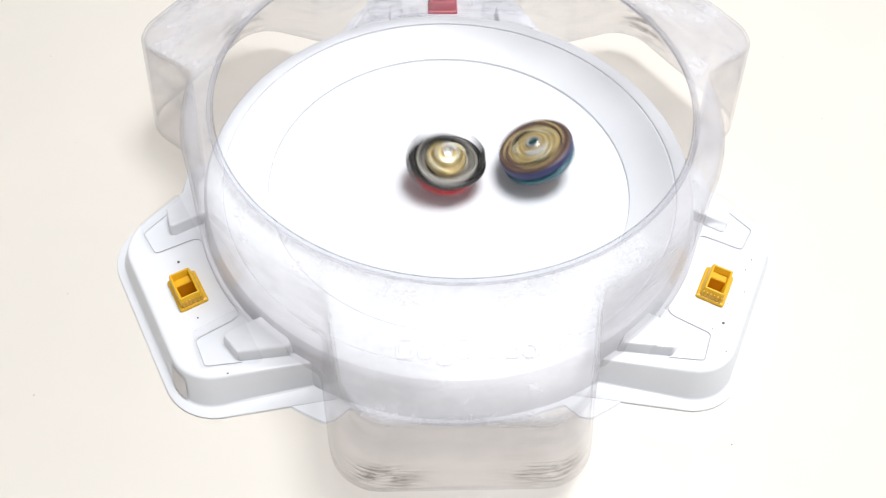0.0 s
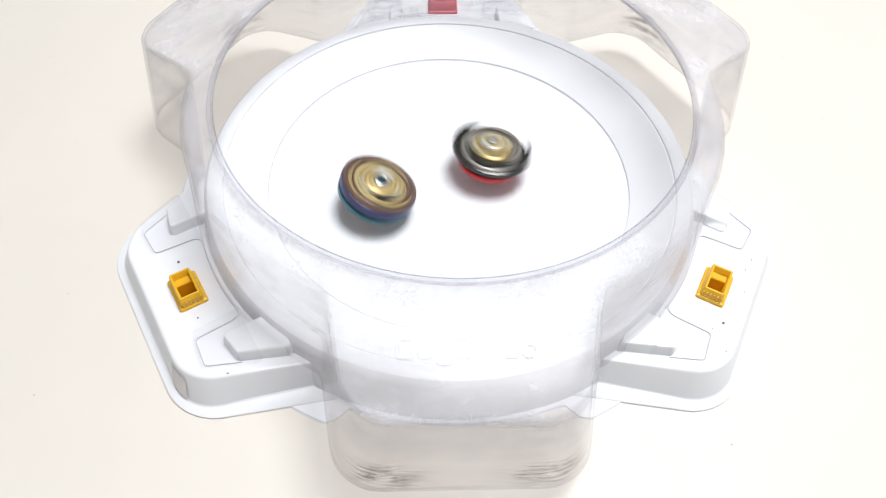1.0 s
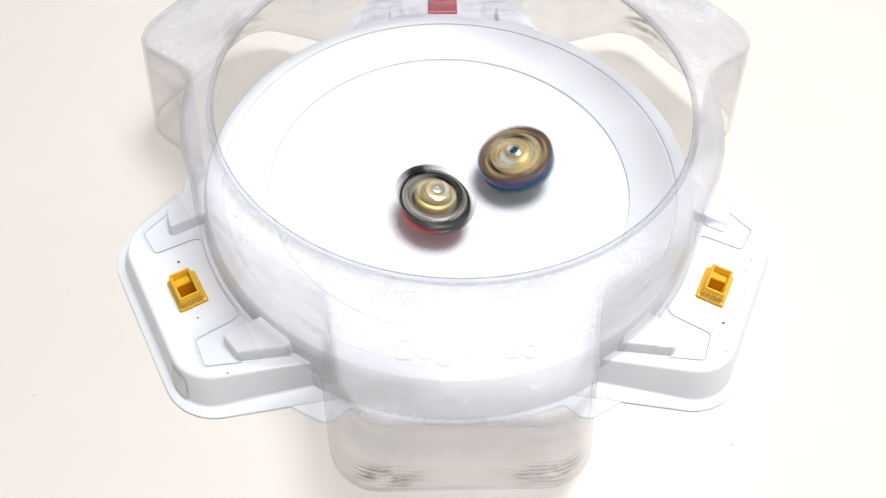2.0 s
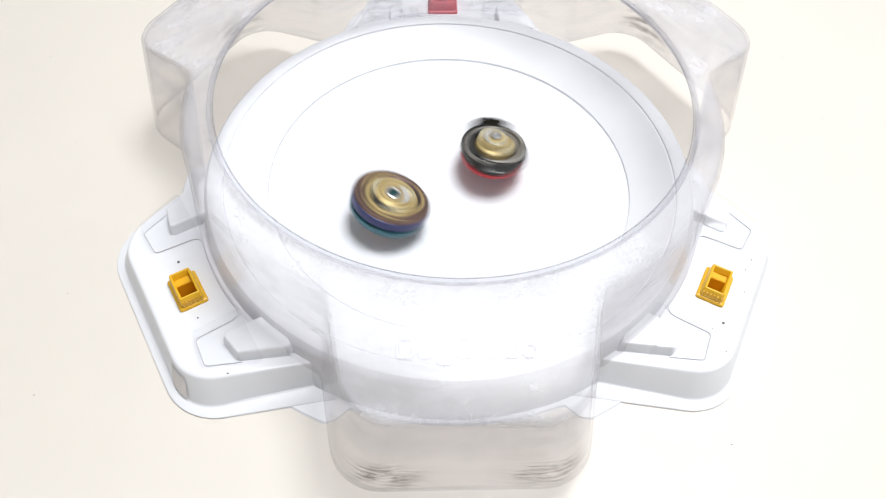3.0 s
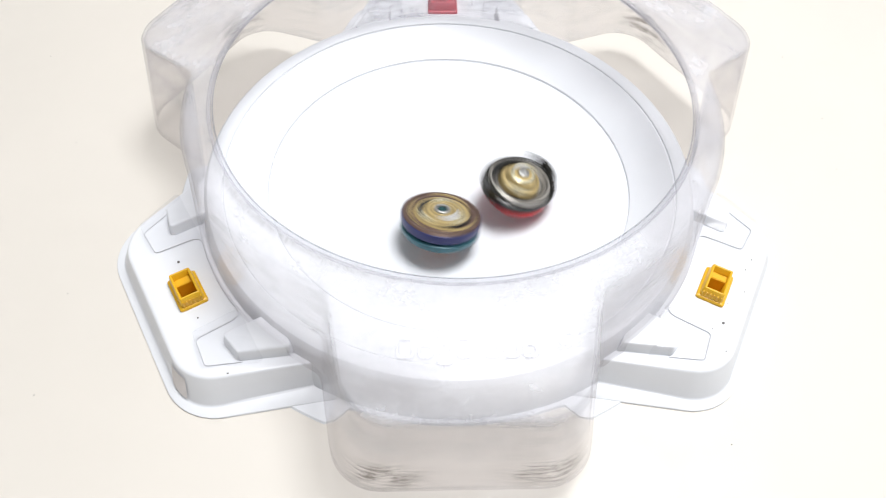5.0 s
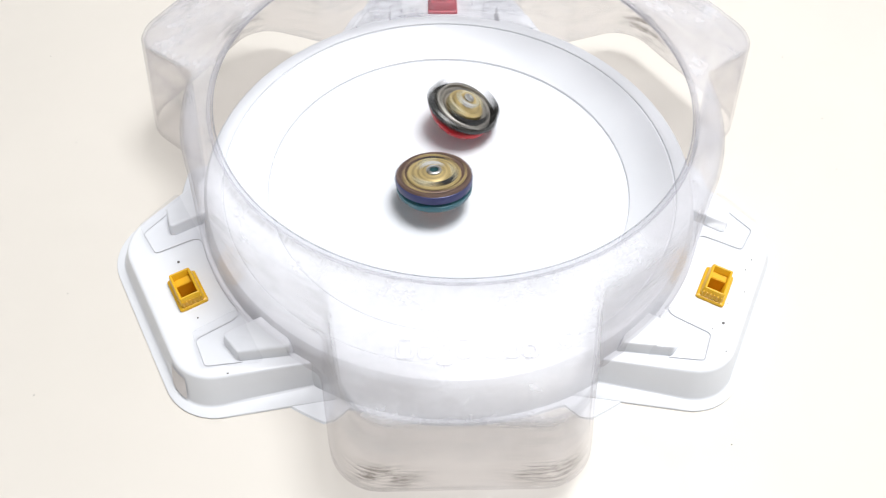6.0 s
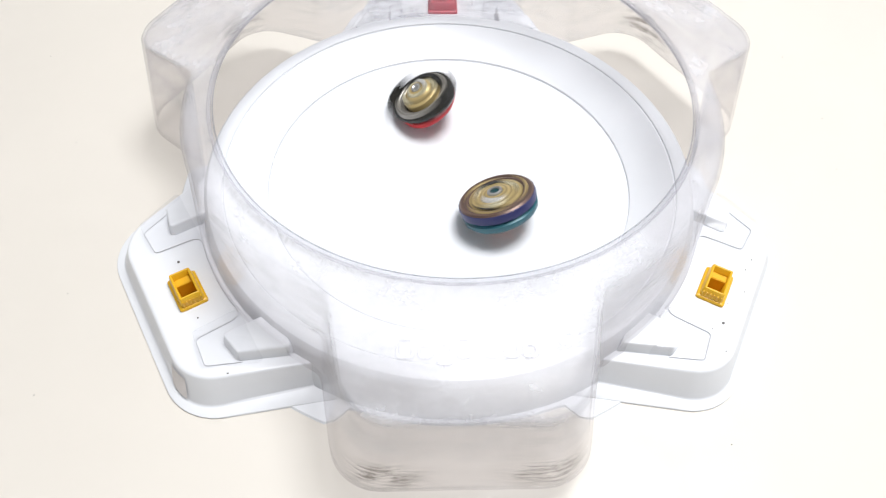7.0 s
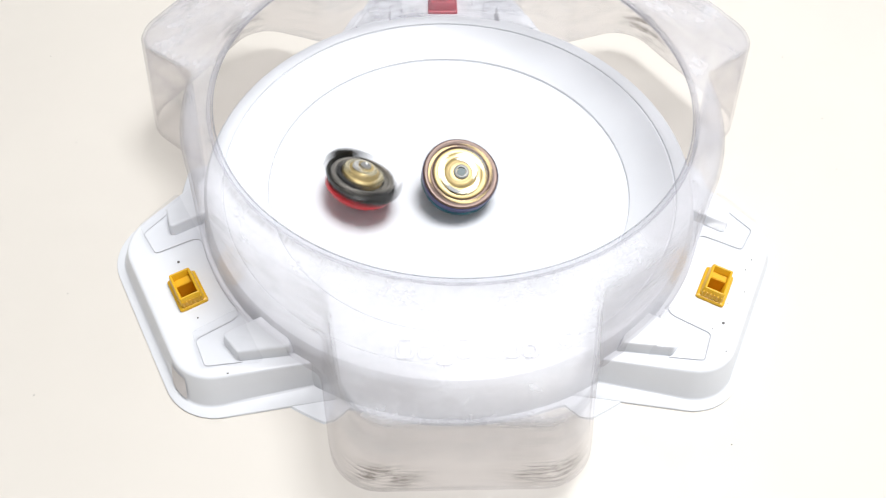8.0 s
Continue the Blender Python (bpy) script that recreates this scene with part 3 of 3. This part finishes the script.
for k in range(3):
    part("blade", arc_blade(0.0180, 0.0206, 120 * k, 120 * k + 70, 0.0280, 0.0289, 0.0016), GOLD, gold_top)
    part("inlay", arc_blade(0.0100, 0.0150, 120 * k + 30, 120 * k + 88, 0.0286, 0.0300, -0.0022), PALE_GOLD, gold_top)
# raised black and pale arcs, for contrast across the face
part("black_arc", arc_blade(0.0108, 0.0150, 92, 168, 0.0286, 0.0302, 0.0012), BLACK, gold_top)
part("pale_arc", arc_blade(0.0060, 0.0110, 230, 330, 0.0296, 0.0308, 0.001), PALE_STEEL, gold_top, "bright pale patch")
part("black_arc", arc_blade(0.0152, 0.0172, 240, 310, 0.0280, 0.0293, 0.001), BLACK, gold_top)
part("hub_ring", lathe([(0.0050, 0.0300), (0.0048, 0.0316), (0.0040, 0.0320), (0.0030, 0.0317), (0.0028, 0.0300)], 32), SILVER, gold_top, "silver ring round the hub")
part("hub_core", lathe([(0.0, 0.0312), (0.0029, 0.0312), (0.0030, 0.0300)], 6), DARK_TEAL, gold_top)

dark_top = empty("spinning_top", "black and grey spinning top with gold dome and red underside", "spinning top", "spinning tops")
part("tip", lathe([(0, 0), (0.0030, 0.0003), (0.0046, 0.0020), (0.0050, 0.0060), (0.0090, 0.0085), (0.0095, 0.0110), (0.0, 0.0112)], 40), BLACK, dark_top, "black plastic tip")
part("disc", lathe([(0.0, 0.0090), (0.0140, 0.0092), (0.0190, 0.0108), (0.0211, 0.0132), (0.0213, 0.0154), (0.0206, 0.0168), (0.0, 0.0168)], 72, wings(5, 0.03, 0.35)), BRIGHT_RED, dark_top, "bright red lower disc")
part("ring", lathe([(0.0150, 0.0170), (0.0222, 0.0170), (0.0246, 0.0184), (0.0262, 0.0212), (0.0258, 0.0228), (0.0240, 0.0236), (0.0224, 0.0232), (0.0150, 0.0226)], 90, wings(2, 0.17, 0.8)), CHARCOAL, dark_top, "charcoal ring with swept wings")
part("face", lathe([(0.0210, 0.0231), (0.0203, 0.0246), (0.0190, 0.0250), (0.0182, 0.0243), (0.0170, 0.0247), (0.0158, 0.0234), (0.0140, 0.0226), (0.0, 0.0226)], 72, wings(3, 0.05, 0.5)), STEEL, dark_top, "grey steel ring face")
part("dome", lathe([(0.0140, 0.0226), (0.0134, 0.0262), (0.0122, 0.0272), (0.0108, 0.0274), (0.0100, 0.0290), (0.0082, 0.0306), (0.0070, 0.0306), (0.0060, 0.0318), (0.0, 0.0322)], 60, wings(3, 0.10, 0.5, 0.5)), GOLD, dark_top, "pale gold stepped dome")
for k in range(2):
    part("wing", arc_blade(0.0206, 0.0256, 180 * k - 30, 180 * k + 32, 0.0225, 0.0284, 0.0030), CHARCOAL, dark_top)
    part("blade", arc_blade(0.0085, 0.0135, 180 * k + 10, 180 * k + 78, 0.0262, 0.0288, -0.002), PALE_GOLD, dark_top)
# raised crescents, one black and one steel, on opposite sides
part("inlay", arc_blade(0.0132, 0.0188, 30, 165, 0.0228, 0.0263, 0.0024), BLACK, dark_top, "raised black crescent")
part("inlay", arc_blade(0.0168, 0.0208, 205, 330, 0.0236, 0.0262, -0.0014), STEEL, dark_top, "raised steel crescent")
part("cap", lathe([(0.0086, 0.0306), (0.0082, 0.0313), (0.0066, 0.0319), (0.0052, 0.0317), (0.0, 0.0322)], 40, wings(2, 0.12, 0.6)), PALE_GOLD, dark_top, "pale gold cap")
part("pale_arc", arc_blade(0.0040, 0.0082, 20, 120, 0.0310, 0.0326, 0.0008), PALE_STEEL, dark_top)
part("hub_ring", lathe([(0.0036, 0.0318), (0.0034, 0.0330), (0.0024, 0.0332), (0.0018, 0.0326), (0.0, 0.0324)], 24), SILVER, dark_top, "silver hub")


for top, wide, k in ((gold_top, 1.03, 0.94), (dark_top, 1.02, 0.97)):
    for ob in top.children:
        ob.data.transform(Matrix.Diagonal((wide, wide, k, 1)))


def spun(step, rows):
    """Poses, step by step, of a top that spins by so many degrees a step: rows of seconds, x, y of its tip and the lean of its axis."""
    rows = np.array(rows)
    t = rows[:, 0]
    slope = np.gradient(rows[:, 1:], t, axis=0)
    out = []
    for f in range(frame(8.0)):
        s = f / FPS
        i = int(min(len(t) - 2, max(0, np.searchsorted(t, s, side="right") - 1)))
        h = t[i + 1] - t[i]
        u = (s - t[i]) / h
        x, y, lx, ly = ((2 * u**3 - 3 * u**2 + 1) * rows[i, 1:] + (u**3 - 2 * u**2 + u) * h * slope[i]
                        + (3 * u**2 - 2 * u**3) * rows[i + 1, 1:] + (u**3 - u**2) * h * slope[i + 1])
        axis = Vector((lx, ly, math.sqrt(max(0.2, 1 - lx * lx - ly * ly)))).normalized()
        lean = Vector((0, 0, 1)).rotation_difference(axis).to_matrix().to_4x4()
        out.append((s, Matrix.Translation((x, y, bowl_z(math.hypot(x, y)) + 0.0003)) @ lean @ pose(0, 0, 0, 0, 0, step * f)))
    return out


def motions():
    walk(gold_top, spun(77.0, [
        (0, 0.0655, 0.0104, -0.38, 0.06), (0.1, 0.059, 0.0259, -0.332, -0.012), (0.2, 0.0465, 0.0401, -0.284, -0.084),
        (0.3, 0.0369, 0.0515, -0.208, -0.14), (0.4, 0.0237, 0.0539, -0.104, -0.18), (0.5, 0.0068, 0.0540, 0, -0.22),
        (0.6, -0.0107, 0.0411, 0.096, -0.188), (0.7, -0.03, 0.0294, 0.192, -0.156), (0.8, -0.0446, 0.015, 0.264, -0.1),
        (0.9, -0.0525, -0.0035, 0.312, -0.02), (1, -0.0543, -0.022, 0.36, 0.06), (1.1, -0.0483, -0.039, 0.304, 0.116),
        (1.2, -0.0382, -0.0501, 0.248, 0.172), (1.3, -0.0252, -0.0608, 0.176, 0.212), (1.4, -0.0057, -0.0675, 0.088, 0.236),
        (1.5, 0.0101, -0.0683, 0, 0.26), (1.6, 0.0282, -0.0584, -0.12, 0.23), (1.7, 0.0438, -0.0445, -0.24, 0.2),
        (1.8, 0.0541, -0.0284, -0.32, 0.133), (1.9, 0.0553, -0.0116, -0.336, 0.06), (2, 0.0497, 0.0057, -0.288, -0.02),
        (2.1, 0.0396, 0.0226, -0.24, -0.1), (2.2, 0.0242, 0.0376, -0.144, -0.148), (2.3, 0.0051, 0.0451, -0.048, -0.196),
        (2.4, -0.0143, 0.0443, 0.05, -0.204), (2.5, -0.0323, 0.0371, 0.15, -0.172), (2.6, -0.0471, 0.0273, 0.25, -0.14),
        (2.7, -0.0541, 0.0149, 0.305, -0.08), (2.8, -0.0561, 0.0014, 0.36, -0.02), (2.9, -0.0535, -0.0168, 0.33, 0.06),
        (3, -0.045, -0.035, 0.3, 0.14), (3.1, -0.0291, -0.0486, 0.2, 0.184), (3.2, -0.0121, -0.0577, 0.1, 0.228),
        (3.3, 0.0103, -0.0591, -0.034, 0.238), (3.4, 0.0304, -0.0524, -0.202, 0.214), (3.5, 0.0481, -0.0407, -0.37, 0.19),
        (3.6, 0.0569, -0.0256, -0.363, 0.103), (3.7, 0.0558, -0.0095, -0.35, 0.023), (3.8, 0.0517, 0.0077, -0.33, -0.05),
        (3.9, 0.0396, 0.0236, -0.24, -0.13), (4, 0.0242, 0.0409, -0.14, -0.19), (4.1, 0.0042, 0.047, -0.04, -0.25),
        (4.2, -0.0152, 0.0457, 0.105, -0.215), (4.3, -0.0345, 0.0388, 0.25, -0.18), (4.4, -0.05, 0.0328, 0.345, -0.115),
        (4.5, -0.0569, 0.021, 0.44, -0.05), (4.6, -0.0513, 0.0004, 0.38, 0.065), (4.7, -0.0399, -0.021, 0.32, 0.18),
        (4.85, -0.0267, -0.041, 0.21, 0.24), (5, -0.0094, -0.0524, 0.1, 0.3), (5.15, 0.0081, -0.0489, -0.05, 0.225),
        (5.3, 0.017, -0.035, -0.2, 0.15), (5.45, 0.0026, -0.0203, -0.1, 0.075), (5.6, -0.0128, -0.0064, 0, 0), (5.7, -0.0196, -0.0057, 0.025, 0.1),
        (5.8, -0.0231, -0.0093, 0.05, 0.2), (5.9, -0.0169, -0.0171, 0, 0.22), (6, -0.01, -0.0164, -0.03, 0.2), (6.1, -0.0038, -0.0122, -0.1, 0.15),
        (6.2, 0.0019, -0.0074, -0.13, 0.08), (6.3, 0.0051, -0.0033, -0.1, -0.12), (6.4, 0.0017, -0.0092, 0.28, -0.05),
        (6.5, 0.0043, -0.024, 0.32, 0.19), (6.6, 0.0065, -0.0311, 0.28, 0.28), (6.7, 0.0144, -0.0376, 0.1, 0.4), (6.8, 0.0199, -0.038, 0, 0.36),
        (6.9, 0.0283, -0.038, -0.15, 0.36), (7, 0.0358, -0.0375, -0.31, 0.33), (7.1, 0.039, -0.0327, -0.37, 0.22), (7.2, 0.042, -0.0252, -0.4, 0.05),
        (7.3, 0.0422, -0.0196, -0.38, -0.08), (7.4, 0.04, -0.0139, -0.34, -0.15), (7.5, 0.0363, -0.0096, -0.3, -0.2),
        (7.6, 0.0301, -0.005, -0.2, -0.26), (7.7, 0.0238, -0.0028, -0.1, -0.3), (7.8, 0.0163, 0.0007, 0, -0.34), (7.9, 0.0097, -0, 0.06, -0.34),
        (8, 0.0037, -0.0016, 0.1, -0.32),
    ]))
    walk(dark_top, spun(-79.0, [
        (0, -0.004, 0.0062, 0.07, -0.1), (0.1, -0.0074, 0.0248, 0.042, -0.1), (0.2, -0.0128, 0.0294, 0.014, -0.1),
        (0.3, -0.0222, 0.0225, -0.02, -0.07), (0.4, -0.0305, -0.0012, -0.06, -0.01), (0.5, -0.0231, -0.0247, -0.1, 0.05),
        (0.6, -0.0073, -0.0394, -0.028, 0.038), (0.7, 0.0123, -0.0392, 0.044, 0.026), (0.8, 0.0276, -0.028, 0.08, 0.026),
        (0.9, 0.0327, -0.0057, 0.08, 0.038), (1, 0.0258, 0.0111, 0.08, 0.05), (1.1, 0.0077, 0.0185, 0.048, 0.038),
        (1.2, -0.0089, 0.0122, 0.016, 0.026), (1.3, -0.0208, -0.0002, -0.024, -0.004), (1.4, -0.0254, -0.006, -0.072, -0.052),
        (1.5, -0.0259, -0.0015, -0.12, -0.1), (1.6, -0.0237, 0.003, -0.06, -0.1), (1.7, -0.0195, 0.0031, 0, -0.1),
        (1.8, -0.0153, -0.0053, 0.033, -0.067), (1.9, -0.0139, -0.0173, 0.067, -0.033), (2, -0.0125, -0.0292, 0.1, 0),
        (2.15, -0.0167, -0.0318, 0.025, 0.019), (2.3, -0.0182, -0.0279, -0.05, 0.037), (2.45, -0.0054, -0.0234, -0.077, 0.044),
        (2.6, 0.0112, -0.0194, -0.01, 0.025), (2.7, 0.0226, -0.0156, 0.035, 0.012), (2.8, 0.0312, -0.0072, 0.08, 0),
        (2.9, 0.0369, 0.0027, 0.08, 0.06), (3, 0.0281, 0.0128, 0.08, 0.12), (3.1, 0.0171, 0.0149, -0.01, 0.09), (3.2, 0.0043, 0.0048, -0.1, 0.06),
        (3.3, -0.0082, -0.005, -0.08, 0.013), (3.4, -0.0151, -0.0164, -0.06, -0.033), (3.5, -0.0192, -0.0311, -0.04, -0.08),
        (3.6, -0.0141, -0.039, -0.02, -0.08), (3.7, -0.0046, -0.0441, 0, -0.08), (3.8, 0.0066, -0.0386, -0.04, -0.015),
        (3.9, 0.0129, -0.0301, -0.08, 0.05), (4, 0.0083, -0.0226, -0.03, -0.04), (4.1, 0.0014, -0.0203, 0.025, 0.03),
        (4.2, -0.0022, -0.0187, 0.08, 0.1), (4.3, -0.0046, -0.0095, 0.05, -0.15), (4.4, 0.0077, -0.0237, -0.28, -0.05),
        (4.5, 0.0046, -0.0335, 0.06, 0), (4.6, 0.0207, -0.047, -0.15, 0.05), (4.7, 0.0234, -0.0523, 0, 0.15), (4.85, 0.0365, -0.0399, 0.1, 0.075),
        (5, 0.0393, -0.0164, 0.2, 0), (5.15, 0.0372, 0.0061, 0.025, -0.05), (5.3, 0.0288, 0.0255, -0.15, -0.1), (5.45, 0.0165, 0.0297, -0.125, 0.05),
        (5.6, 0.0178, 0.0236, -0.1, 0.2), (5.8, 0.0189, 0.0195, 0.15, 0.22), (5.9, 0.0074, 0.0369, 0.42, 0), (6, 0.0030, 0.0540, 0.36, -0.02),
        (6.1, 0.0084, 0.0495, 0, 0.1), (6.2, 0.0137, 0.0499, -0.3, 0.1), (6.3, 0.0019, 0.0625, 0, -0.3), (6.4, -0.0093, 0.0564, 0.35, -0.1),
        (6.5, -0.0113, 0.0612, 0.4, 0.15), (6.6, -0.0045, 0.0723, 0.05, -0.28), (6.7, -0.0095, 0.0768, 0, -0.35), (6.8, -0.0147, 0.0709, 0, -0.25),
        (6.9, -0.0108, 0.0618, -0.28, 0.05), (7, -0.0064, 0.0655, -0.50, -0.02), (7.1, -0.0169, 0.0517, -0.25, -0.05),
        (7.2, -0.0203, 0.041, -0.28, 0.02), (7.3, -0.0263, 0.0202, -0.2, 0.32), (7.4, -0.0216, 0.0226, -0.5, 0), (7.5, -0.0374, 0.005, -0.17, 0.2),
        (7.6, -0.0416, -0.008, -0.1, 0.42), (7.7, -0.0486, -0.009, 0, 0.26), (7.8, -0.0555, -0.0195, 0.05, 0.42),
        (7.9, -0.0536, -0.0203, -0.05, 0.42), (8, -0.0639, -0.0185, 0.32, 0.28),
    ]))


motions()
